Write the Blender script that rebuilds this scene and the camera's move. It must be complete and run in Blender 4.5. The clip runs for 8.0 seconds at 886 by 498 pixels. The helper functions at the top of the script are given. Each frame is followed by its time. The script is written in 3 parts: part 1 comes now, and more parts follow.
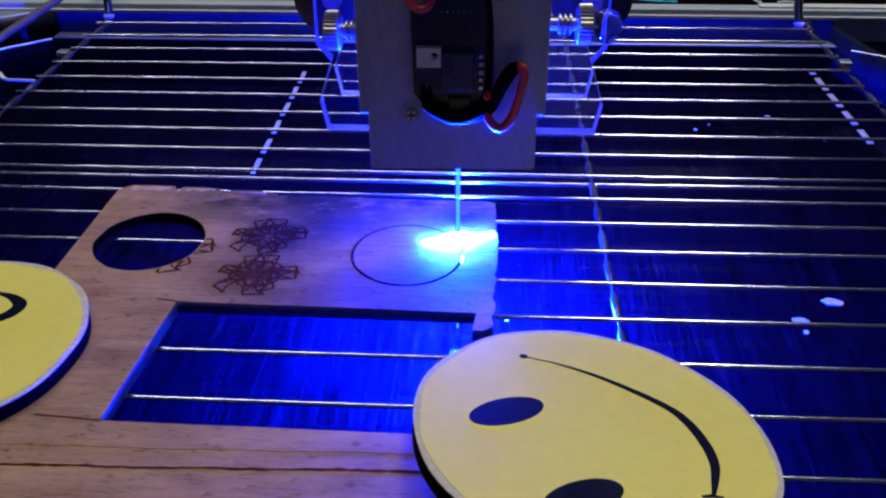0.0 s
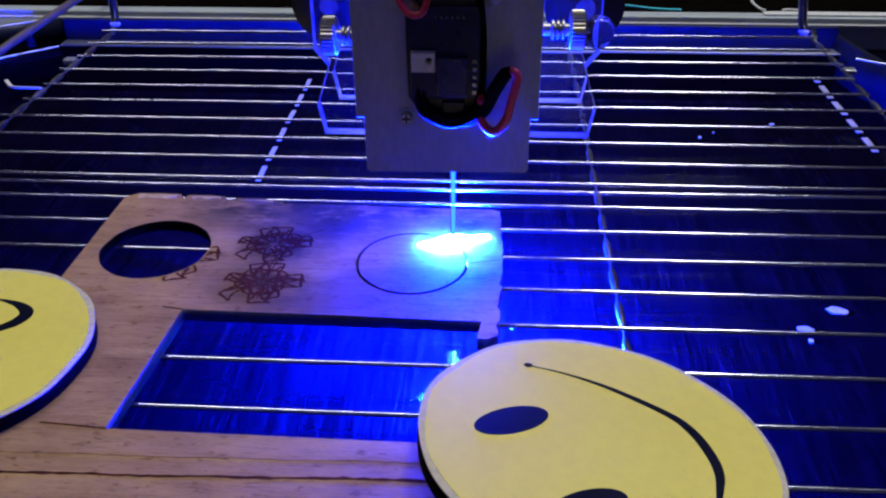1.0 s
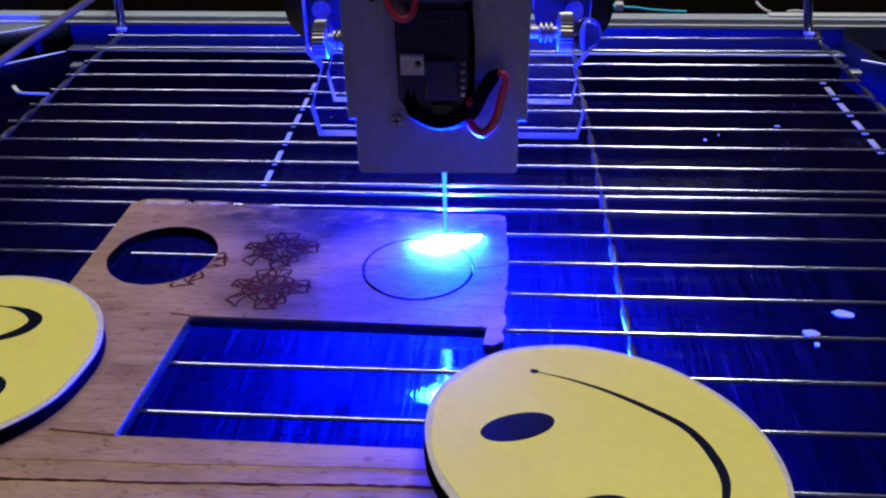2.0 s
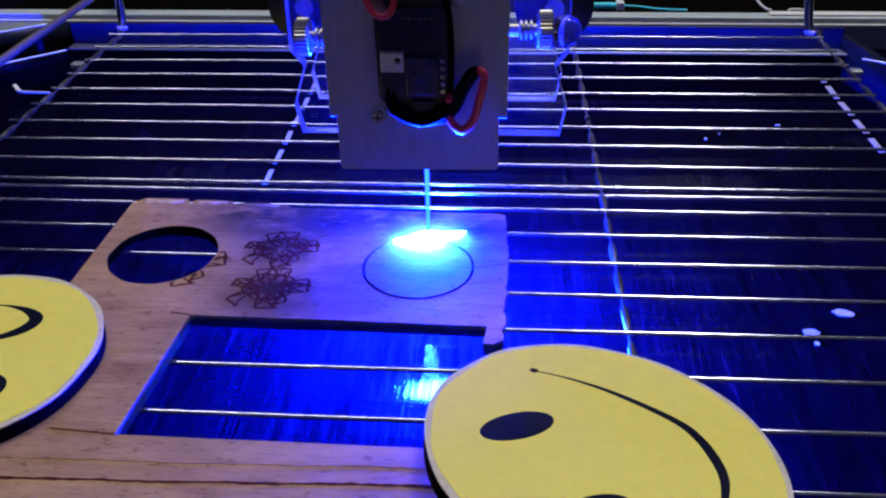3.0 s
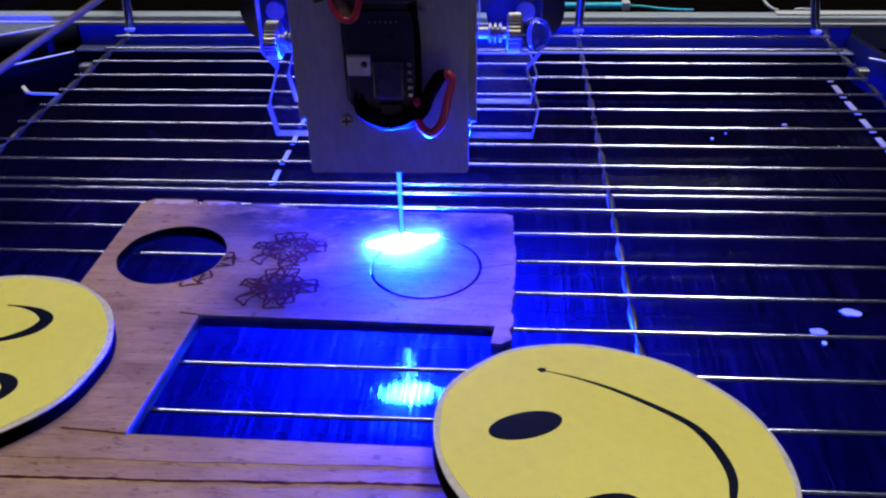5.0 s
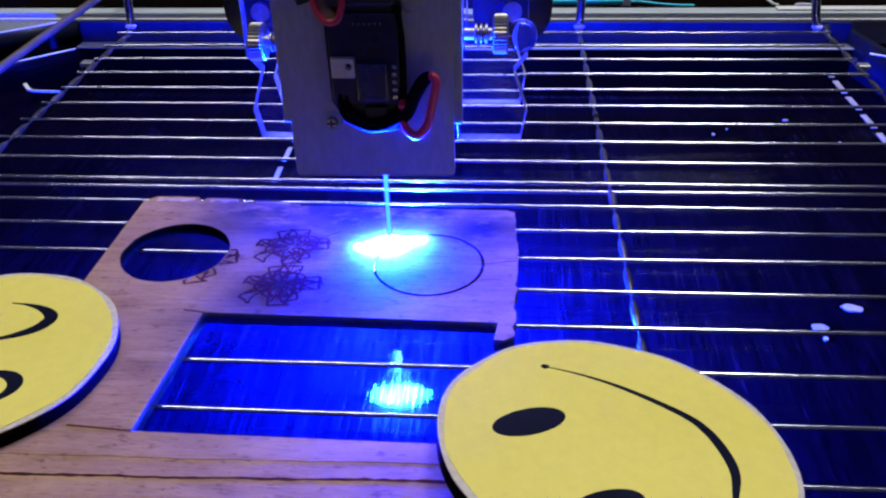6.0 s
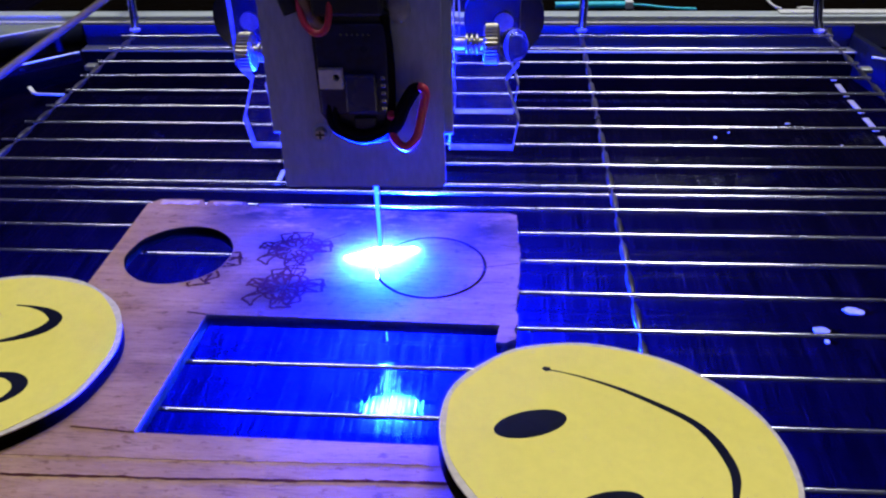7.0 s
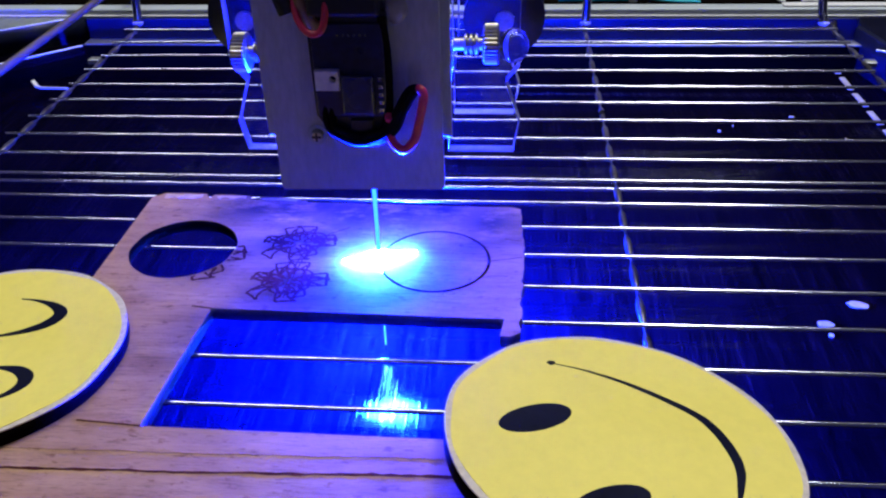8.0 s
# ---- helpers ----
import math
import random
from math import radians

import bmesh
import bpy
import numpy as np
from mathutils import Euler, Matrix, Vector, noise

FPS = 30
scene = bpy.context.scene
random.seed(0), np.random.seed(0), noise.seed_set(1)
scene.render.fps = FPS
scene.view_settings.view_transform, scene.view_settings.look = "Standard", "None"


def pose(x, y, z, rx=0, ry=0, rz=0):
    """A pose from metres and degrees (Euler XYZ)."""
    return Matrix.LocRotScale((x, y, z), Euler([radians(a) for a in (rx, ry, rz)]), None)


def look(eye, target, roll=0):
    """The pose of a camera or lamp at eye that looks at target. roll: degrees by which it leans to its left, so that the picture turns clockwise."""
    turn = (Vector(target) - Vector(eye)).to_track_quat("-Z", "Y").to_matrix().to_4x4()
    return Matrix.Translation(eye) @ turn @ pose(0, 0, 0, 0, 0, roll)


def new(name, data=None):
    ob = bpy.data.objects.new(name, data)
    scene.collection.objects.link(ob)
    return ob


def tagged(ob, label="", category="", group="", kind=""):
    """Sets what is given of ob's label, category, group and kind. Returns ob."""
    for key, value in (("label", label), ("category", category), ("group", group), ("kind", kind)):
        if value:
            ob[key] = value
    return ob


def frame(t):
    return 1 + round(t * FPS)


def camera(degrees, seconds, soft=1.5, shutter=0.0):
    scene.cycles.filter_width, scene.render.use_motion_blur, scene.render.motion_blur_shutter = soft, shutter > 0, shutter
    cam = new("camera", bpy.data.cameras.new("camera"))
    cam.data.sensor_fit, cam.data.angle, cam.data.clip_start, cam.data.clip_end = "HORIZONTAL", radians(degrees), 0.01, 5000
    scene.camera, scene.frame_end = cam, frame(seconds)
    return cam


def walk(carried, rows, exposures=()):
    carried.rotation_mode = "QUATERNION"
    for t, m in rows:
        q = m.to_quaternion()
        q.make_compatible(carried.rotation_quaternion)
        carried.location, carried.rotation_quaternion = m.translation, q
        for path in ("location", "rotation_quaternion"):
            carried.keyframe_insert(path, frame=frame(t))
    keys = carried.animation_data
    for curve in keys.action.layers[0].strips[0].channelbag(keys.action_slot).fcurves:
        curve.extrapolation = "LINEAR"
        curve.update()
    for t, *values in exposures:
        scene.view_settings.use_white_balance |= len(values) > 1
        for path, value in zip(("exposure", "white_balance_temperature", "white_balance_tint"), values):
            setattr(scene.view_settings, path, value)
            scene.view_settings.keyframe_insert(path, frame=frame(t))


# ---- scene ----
U = 0.018  # spacing of the rack's bars; most places below are counted in it

# ---- camera and its walk ----
cam = camera(54.36, 8.0, soft=2.15)
# seconds, turn, tilt, lean (radians), place in bar spacings
WALK = [
    (0.0, -0.0581, 0.5687, -0.0074, -2.083, -13.747, 8.169),
    (0.5, -0.0597, 0.5627, -0.0069, -2.075, -13.763, 8.207),
    (1.0, -0.0634, 0.5620, -0.0088, -2.099, -13.754, 8.226),
    (1.5, -0.0681, 0.5616, -0.0135, -2.111, -13.744, 8.294),
    (3.0, -0.0728, 0.5640, -0.0172, -2.081, -13.747, 8.352),
    (3.5, -0.0735, 0.5629, -0.0149, -2.101, -13.752, 8.321),
    (4.0, -0.0772, 0.5607, -0.0200, -2.103, -13.774, 8.344),
    (4.5, -0.0795, 0.5611, -0.0211, -2.104, -13.785, 8.360),
    (6.0, -0.0802, 0.5691, -0.0251, -2.160, -13.815, 8.424),
    (6.5, -0.0812, 0.5632, -0.0246, -2.155, -13.849, 8.446),
    (7.0, -0.0841, 0.5661, -0.0261, -2.144, -13.864, 8.461),
    (7.5, -0.0857, 0.5687, -0.0285, -2.172, -13.891, 8.433),
    (8.0, -0.0875, 0.5736, -0.0282, -2.177, -13.866, 8.471),
]


def camera_pose(turn, tilt, lean, x, y, z):
    way = Vector((math.sin(turn) * math.cos(tilt), math.cos(turn) * math.cos(tilt), -math.sin(tilt)))
    eye = Vector((x, y, z)) * U
    return look(eye, eye + way, math.degrees(lean))


walk(cam, [(r[0], camera_pose(*r[1:])) for r in WALK],
     exposures=[(0.0, -0.38), (0.5, -0.42), (1.0, -0.25), (1.5, -0.15), (3.0, -0.15), (4.0, -0.10), (4.5, -0.18),
                (5.2, -0.05), (6.0, 0.12), (6.5, 0.2), (7.0, 0.17), (7.5, 0.1), (8.0, 0.24)])

# ---- world and light ----
world = bpy.data.worlds.new("world")
scene.world = world
world.use_nodes = True
world.node_tree.nodes["Background"].inputs["Color"].default_value = (0.5, 0.6, 1.0, 1)
world.node_tree.nodes["Background"].inputs["Strength"].default_value = 0.008

# Unseen overhead lights; the small second one is added for highlights on the bars.
for at, wide, watts in (((-0.2, 0.42, 1.64), 1.7, 18), ((0.36, 0.45, 1.64), 0.30, 11)):
    lamp_data = bpy.data.lights.new("overhead_light", "AREA")
    lamp_data.shape, lamp_data.size, lamp_data.size_y = "RECTANGLE", wide, 0.26
    lamp_data.energy, lamp_data.color = watts, (0.925, 0.955, 1.0)
    lamp = new("overhead_light", lamp_data)
    lamp.matrix_world = look(at, (-0.06, -0.05, 0))

LASER = (0.0011, 0.0135, 1.0)


# ---- materials ----
def nodes_of(name):
    m = bpy.data.materials.new(name)
    m.use_nodes = True
    nt = m.node_tree
    return m, nt, nt.nodes["Principled BSDF"]


def grain(nt, scale, stretch=(1, 1, 1), detail=4.0, rough=0.6, dist=0.0):
    co = nt.nodes.new("ShaderNodeTexCoord")
    mp = nt.nodes.new("ShaderNodeMapping")
    mp.inputs["Scale"].default_value = stretch
    no = nt.nodes.new("ShaderNodeTexNoise")
    no.inputs["Scale"].default_value = scale
    no.inputs["Detail"].default_value = detail
    no.inputs["Roughness"].default_value = rough
    no.inputs["Distortion"].default_value = dist
    nt.links.new(co.outputs["Object"], mp.inputs["Vector"])
    nt.links.new(mp.outputs["Vector"], no.inputs["Vector"])
    return no.outputs["Fac"]


def ramp(nt, fac, stops):
    r = nt.nodes.new("ShaderNodeValToRGB")
    while len(r.color_ramp.elements) < len(stops):
        r.color_ramp.elements.new(0.5)
    for e, (pos, col) in zip(r.color_ramp.elements, stops):
        e.position = pos
        e.color = (*col, 1) if len(col) == 3 else (col[0], col[0], col[0], 1)
    nt.links.new(fac, r.inputs["Fac"])
    return r.outputs["Color"]


def mix(nt, fac, a, b, mode="MIX"):
    m = nt.nodes.new("ShaderNodeMix")
    m.data_type, m.blend_type = "RGBA", mode
    if isinstance(fac, (int, float)):
        m.inputs[0].default_value = fac
    else:
        nt.links.new(fac, m.inputs[0])
    for s, v in ((6, a), (7, b)):
        if isinstance(v, tuple):
            m.inputs[s].default_value = (*v, 1)
        else:
            nt.links.new(v, m.inputs[s])
    return m.outputs[2]


def bump(nt, bsdf, height, strength, distance):
    b = nt.nodes.new("ShaderNodeBump")
    b.inputs["Strength"].default_value = strength
    b.inputs["Distance"].default_value = distance
    nt.links.new(height, b.inputs["Height"])
    nt.links.new(b.outputs["Normal"], bsdf.inputs["Normal"])


def surface(name, col, rough=0.5, metal=0.0, vary=0.25, scale=300, stretch=(1, 1, 1), relief=0.15, depth=0.0003, coat=0.0, spec=0.5):
    """Plain surface with two scales of variation in tone, gloss and relief."""
    m, nt, b = nodes_of(name)
    fine = grain(nt, scale, stretch)
    wide = grain(nt, scale / 9, stretch, 3, 0.5)
    lo = tuple(c * (1 - vary) for c in col)
    hi = tuple(min(1, c * (1 + vary)) for c in col)
    c1 = ramp(nt, fine, [(0.3, lo), (0.7, hi)])
    c2 = ramp(nt, wide, [(0.3, (1 - vary * 0.8,)), (0.7, (1.0,))])
    nt.links.new(mix(nt, 1.0, c1, c2, "MULTIPLY"), b.inputs["Base Color"])
    r = ramp(nt, wide, [(0.3, (max(0, rough * 0.8),)), (0.7, (min(1, rough * 1.25),))])
    nt.links.new(r, b.inputs["Roughness"])
    b.inputs["Metallic"].default_value = metal
    b.inputs["Coat Weight"].default_value = coat
    b.inputs["Specular IOR Level"].default_value = spec
    bump(nt, b, fine, relief, depth)
    return m


def glow(name, col, strength):
    m = bpy.data.materials.new(name)
    m.use_nodes = True
    nt = m.node_tree
    nt.nodes.remove(nt.nodes["Principled BSDF"])
    e = nt.nodes.new("ShaderNodeEmission")
    e.inputs["Color"].default_value = (*col, 1)
    e.inputs["Strength"].default_value = strength
    nt.links.new(e.outputs[0], nt.nodes["Material Output"].inputs["Surface"])
    return m


def plywood(name):
    m, nt, b = nodes_of(name)
    g1 = grain(nt, 110, (0.2, 1.8, 1), 7, 0.7, 0.6)
    g2 = grain(nt, 900, (0.16, 1.2, 1), 5, 0.75)
    blot = grain(nt, 55, (0.7, 1.3, 1), 6, 0.65)
    c = ramp(nt, g1, [(0.28, (0.29, 0.155, 0.076)), (0.5, (0.375, 0.213, 0.106)), (0.75, (0.445, 0.270, 0.14))])
    c = mix(nt, 1.0, c, ramp(nt, g2, [(0.3, (0.55,)), (0.5, (1.0,))]), "MULTIPLY")
    c = mix(nt, 1.0, c, ramp(nt, blot, [(0.3, (0.66, 0.62, 0.6)), (0.62, (1.0, 1.0, 1.0))]), "MULTIPLY")
    flecks = grain(nt, 420, (0.6, 1.2, 1), 4, 0.6)
    c = mix(nt, 1.0, c, ramp(nt, flecks, [(0.30, (0.55, 0.46, 0.42)), (0.41, (1.0, 1.0, 1.0))]), "MULTIPLY")
    # smoke stains of their own shape along the far edge and about the cuts; the (-5.9, -0.95) spot paints in contrast
    # with the glare
    co = nt.nodes.new("ShaderNodeTexCoord")
    spots = [((-6.3, 0.35), 1.3), ((-4.6, 0.3), 1.5), ((-2.5, -0.1), 1.1), ((-5.6, -0.9), 0.9), ((-3.4, 0.35), 0.8), ((-5.85, -2.13), 1.0), ((-5.9, -0.95), 0.85), ((-7.0, 0.4), 1.1), ((-5.3, 0.3), 1.5), ((-5.0, 0.1), 1.5), ((-4.2, 0.35), 1.4), ((-5.7, 0.45), 1.2), ((-4.9, 0.45), 1.2)]
    total = None
    for (x, y), r in spots:
        d = nt.nodes.new("ShaderNodeVectorMath")
        d.operation = "DISTANCE"
        nt.links.new(co.outputs["Object"], d.inputs[0])
        d.inputs[1].default_value = (x * U, y * U, 0.15 * U)
        mr = nt.nodes.new("ShaderNodeMapRange")
        mr.inputs["From Min"].default_value, mr.inputs["From Max"].default_value = 0.1 * r * U, r * U
        mr.inputs["To Min"].default_value, mr.inputs["To Max"].default_value = 1.0, 0.0
        nt.links.new(d.outputs["Value"], mr.inputs["Value"])
        if total is None:
            total = mr.outputs[0]
        else:
            a = nt.nodes.new("ShaderNodeMath")
            a.operation = "MAXIMUM"
            nt.links.new(total, a.inputs[0])
            nt.links.new(mr.outputs[0], a.inputs[1])
            total = a.outputs[0]
    cloud = grain(nt, 120, (0.6, 1.4, 1), 5, 0.7)
    a = nt.nodes.new("ShaderNodeMath")
    a.operation = "MULTIPLY"
    nt.links.new(total, a.inputs[0])
    nt.links.new(ramp(nt, cloud, [(0.28, (0.0,)), (0.5, (1.0,))]), a.inputs[1])
    c = mix(nt, a.outputs[0], c, (0.035, 0.023, 0.02))
    nt.links.new(c, b.inputs["Base Color"])
    b.inputs["Roughness"].default_value = 0.7
    b.inputs["Specular IOR Level"].default_value = 0.2
    bump(nt, b, g2, 0.25, 0.0003)
    return m


def brushed_base(name):
    m, nt, b = nodes_of(name)
    lines = grain(nt, 900, (1, 0.025, 1), 3, 0.75)
    wide = grain(nt, 160, (1, 0.05, 1), 4, 0.6)
    brown = grain(nt, 60, (1.6, 0.2, 1), 5, 0.7)
    c = ramp(nt, brown, [(0.35, (0.0004, 0.0003, 0.0026)), (0.7, (0.0024, 0.0013, 0.0058))])
    c = mix(nt, 1.0, c, ramp(nt, lines, [(0.4, (0.45,)), (0.55, (1.0,)), (0.68, (2.2,))]), "MULTIPLY")
    nt.links.new(c, b.inputs["Base Color"])
    nt.links.new(ramp(nt, wide, [(0.3, (0.05,)), (0.7, (0.115,))]), b.inputs["Roughness"])
    nt.links.new(ramp(nt, lines, [(0.42, (0.024,)), (0.55, (0.05,)), (0.66, (0.34,))]), b.inputs["Specular IOR Level"])
    b.inputs["Anisotropic"].default_value = 0.45
    flat = nt.nodes.new("ShaderNodeCombineXYZ")
    flat.inputs["X"].default_value = 1.0
    nt.links.new(flat.outputs[0], b.inputs["Tangent"])
    bump(nt, b, lines, 0.6, 0.00014)
    return m


def clear(name, col=(0.9, 0.95, 1.0), ior=1.2, spec=0.15, pure=0.9997):
    m, nt, b = nodes_of(name)
    b.inputs["Base Color"].default_value = (*col, 1)
    b.inputs["Transmission Weight"].default_value = pure
    b.inputs["IOR"].default_value = ior
    b.inputs["Specular IOR Level"].default_value = spec
    nt.links.new(ramp(nt, grain(nt, 200), [(0.3, (0.0,)), (0.7, (0.03,))]), b.inputs["Roughness"])
    return m


M_WOOD = plywood("plywood_face")
M_PALE = surface("bare_veneer", (0.52, 0.37, 0.24), 0.75, vary=0.25, scale=700, stretch=(0.3, 1, 1), spec=0.15)
M_EDGE = surface("laser_cut_edge", (0.016, 0.016, 0.045), 0.7, vary=0.4, scale=700)
M_CHAR = surface("charred_line", (0.070, 0.017, 0.013), 0.9, vary=0.5, scale=1200, spec=0.05)
M_STEEL = surface("chromed_wire", (0.70, 0.70, 0.72), 0.165, 1.0, vary=0.2, scale=260, stretch=(0.3, 1, 1), relief=0.06)
M_RAIL = surface("dull_wire", (0.27, 0.25, 0.22), 0.33, 1.0, vary=0.3, scale=500, relief=0.2)
M_ROD = surface("dark_steel_rod", (0.16, 0.12, 0.06), 0.4, 0.0, vary=0.3, scale=300, stretch=(1, 0.2, 1))
M_CHROME = surface("polished_chrome", (0.50, 0.51, 0.53), 0.09, 1.0, vary=0.15, scale=200, relief=0.03)
M_BASE = brushed_base("brushed_dark_board")
M_YELLOW = surface("yellow_print", (0.75, 0.625, 0.115), 0.5, vary=0.035, scale=260, relief=0.03)
M_RIM = surface("white_paper_rim", (0.56, 0.48, 0.41), 0.7, vary=0.2, scale=500)
# The blue in this black paints in the laser's haze over the print.
M_BLACK = surface("black_print", (0.003, 0.004, 0.018), 0.3, vary=0.3, scale=400, spec=0.25)
# Char on burnt wood; also the near-black of parts meant to stay dark.
M_BURNT_FILL = surface("burnt_side_and_dark_filler", (0.0022, 0.0012, 0.0004), 0.8, vary=0.5, scale=900, stretch=(1, 1, 0.3), relief=0.4, spec=0.02)
# Grey metal, tinted blue to stand for the laser's veil of glare.
M_PLATE = surface("grey_aluminium", (0.41, 0.43, 0.54), 0.5, 0.1, vary=0.12, scale=800, stretch=(1, 1, 0.3))
M_TRAY = surface("dark_enamel", (0.008, 0.010, 0.030), 0.35, vary=0.3, scale=120, spec=0.3)
M_ALU = surface("pale_aluminium", (0.58, 0.59, 0.59), 0.34, 0.9, vary=0.15, scale=300, stretch=(0.1, 1, 1))
M_FRAME = surface("grey_frame_paint", (0.47, 0.51, 0.51), 0.5, 0.2, vary=0.15, scale=200, stretch=(0.1, 1, 1))
M_DULL = surface("dull_grey_paint", (0.20, 0.22, 0.22), 0.55, vary=0.2, scale=150)
M_WHITE = surface("white_plastic", (0.72, 0.70, 0.66), 0.5, vary=0.12, scale=500)
M_SCRAP = surface("grey_paper", (0.40, 0.37, 0.29), 0.6, vary=0.25, scale=400)
# Blue veil of laser glare is put into the board's and black plastic's colour.
M_PCB = surface("dark_circuit_board", (0.009, 0.011, 0.07), 0.3, vary=0.4, scale=500, coat=0.3)
M_NAVY = surface("navy_chip", (0.022, 0.028, 0.12), 0.25, vary=0.25, scale=500, coat=0.4)
M_CHIP = surface("black_plastic", (0.009, 0.009, 0.018), 0.38, vary=0.3, scale=600)
M_BRASS = surface("nickel_brass", (0.40, 0.36, 0.29), 0.36, 1.0, vary=0.2, scale=800)
M_RED = surface("red_wire_cover", (0.72, 0.04, 0.08), 0.35, vary=0.12, scale=500, coat=0.2)
M_TAN = surface("tan_wire_cover", (0.30, 0.17, 0.09), 0.5, vary=0.15, scale=500)
M_GLUE = surface("pale_glue", (0.34, 0.33, 0.36), 0.25, vary=0.15, scale=400)
M_CABLE = surface("black_wire_cover", (0.004, 0.003, 0.004), 0.55, vary=0.3, scale=600, spec=0.05)
M_CLEAR = clear("clear_acrylic")
M_DOME = clear("clear_dome", ior=1.45, spec=0.5)
M_FROST = surface("frosted_acrylic_edge", (0.75, 0.78, 0.82), 0.35, vary=0.15, scale=600)
M_CYAN = surface("cyan_cable", (0.02, 0.60, 0.72), 0.4, vary=0.15, scale=300)
M_WALL = surface("room_paint", (0.055, 0.052, 0.055), 0.8, vary=0.1, scale=12)
M_DARK = surface("dark_table", (0.03, 0.024, 0.02), 0.5, vary=0.4, scale=60, stretch=(1, 0.15, 1))
M_BEAM = glow("laser_beam_light", (0.0012, 0.0085, 1.0), 80)
M_SPOT = glow("laser_spot_light", (0.0005, 0.0062, 1.0), 165000)
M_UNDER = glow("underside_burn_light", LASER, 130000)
M_LOWER = glow("lower_beam_light", (0.012, 0.085, 1.0), 7000)
M_FAINT = glow("faint_beam_light", (0.03, 0.22, 1.0), 4.5)


# ---- building helpers ----
def mesh_of(name, bm, material, smooth=None):
    me = bpy.data.meshes.new(name)
    bmesh.ops.recalc_face_normals(bm, faces=bm.faces[:])
    if smooth is not None:
        for f in bm.faces:
            f.smooth = True
        for e in bm.edges:
            if len(e.link_faces) == 2 and e.calc_face_angle(0) > radians(smooth):
                e.smooth = False
    bm.to_mesh(me)
    bm.free()
    for m in (material if isinstance(material, (list, tuple)) else [material]):
        me.materials.append(m)
    return me


def part(name, bm, material, parent, label="", smooth=None):
    ob = new(name, mesh_of(name, bm, material, smooth))
    ob.parent = parent
    if label:
        tagged(ob, label)
    return ob


def thing(name, bm, material, label, category, group="", kind="", smooth=None):
    return tagged(new(name, mesh_of(name, bm, material, smooth)), label, category, group, kind)


def holder(name, at, label, category, group="", kind=""):
    ob = new(name)
    ob.empty_display_size = 0.01
    ob.matrix_world = at
    return tagged(ob, label, category, group, kind)


def box(bm, lo, hi, bevel=0.0):
    """A box from corner to corner, in bar spacings, with rounded edges."""
    lo, hi = Vector(lo) * U, Vector(hi) * U
    got = bmesh.ops.create_cube(bm, size=1.0, matrix=Matrix.Translation((lo + hi) / 2) @ Matrix.Diagonal((*(hi - lo), 1)))
    if bevel:
        es = {e for v in got["verts"] for e in v.link_edges}
        bmesh.ops.bevel(bm, geom=list(es), offset=bevel * U, segments=2, affect="EDGES", profile=0.5)
    return bm


def tube(bm, pts, r, sides=10, caps=True):
    """A round wire through points, in bar spacings; r one radius or one for each point."""
    pts = [Vector(p) * U for p in pts]
    rs = [r * U] * len(pts) if isinstance(r, (int, float)) else [q * U for q in r]
    up = None
    rings = []
    for i, p in enumerate(pts):
        d = (pts[min(i + 1, len(pts) - 1)] - pts[max(i - 1, 0)]).normalized()
        if up is None:
            up = d.orthogonal().normalized()
        up = (up - d * up.dot(d)).normalized()
        side = d.cross(up)
        rings.append([bm.verts.new(p + (up * math.cos(a) + side * math.sin(a)) * rs[i])
                      for a in (2 * math.pi * k / sides for k in range(sides))])
    for a, b in zip(rings, rings[1:]):
        for k in range(sides):
            bm.faces.new((a[k], a[(k + 1) % sides], b[(k + 1) % sides], b[k]))
    if caps:
        bm.faces.new(rings[0][::-1])
        bm.faces.new(rings[-1])
    return bm


def spline(pts, n=8):
    """Catmull-Rom points through pts."""
    pts = [Vector(p) for p in pts]
    q = [pts[0] * 2 - pts[1], *pts, pts[-1] * 2 - pts[-2]]
    out = []
    for i in range(1, len(q) - 2):
        for k in range(n):
            t = k / n
            a, b, c, d = q[i - 1:i + 3]
            out.append(0.5 * (2 * b + (c - a) * t + (2 * a - 5 * b + 4 * c - d) * t * t + (3 * b - a - 3 * c + d) * t ** 3))
    return out + [pts[-1]]


def sheet(outlines, z0, z1, bevel=0.0):
    """A flat sheet between two heights with holes: outlines in bar spacings, the first the rim."""
    cu = bpy.data.curves.new("outline", "CURVE")
    cu.dimensions, cu.fill_mode = "2D", "BOTH"
    cu.extrude = (z1 - z0) / 2 * U - bevel * U
    cu.bevel_depth, cu.bevel_resolution, cu.offset = bevel * U, 1, -bevel * U
    for pts in outlines:
        s = cu.splines.new("POLY")
        s.points.add(len(pts) - 1)
        for p, (x, y) in zip(s.points, pts):
            p.co = (x * U, y * U, 0, 1)
        s.use_cyclic_u = True
    ob = new("outline", cu)
    dg = bpy.context.evaluated_depsgraph_get()
    me = bpy.data.meshes.new_from_object(ob.evaluated_get(dg))
    bm = bmesh.new()
    bm.from_mesh(me)
    bmesh.ops.remove_doubles(bm, verts=bm.verts[:], dist=1e-6)
    bmesh.ops.translate(bm, verts=bm.verts[:], vec=(0, 0, (z0 + z1) / 2 * U))
    bpy.data.objects.remove(ob)
    bpy.data.meshes.remove(me)
    bpy.data.curves.remove(cu)
    for f in bm.faces:
        f.material_index = 0 if abs(f.normal.z) > 0.7 else 1
    return bm


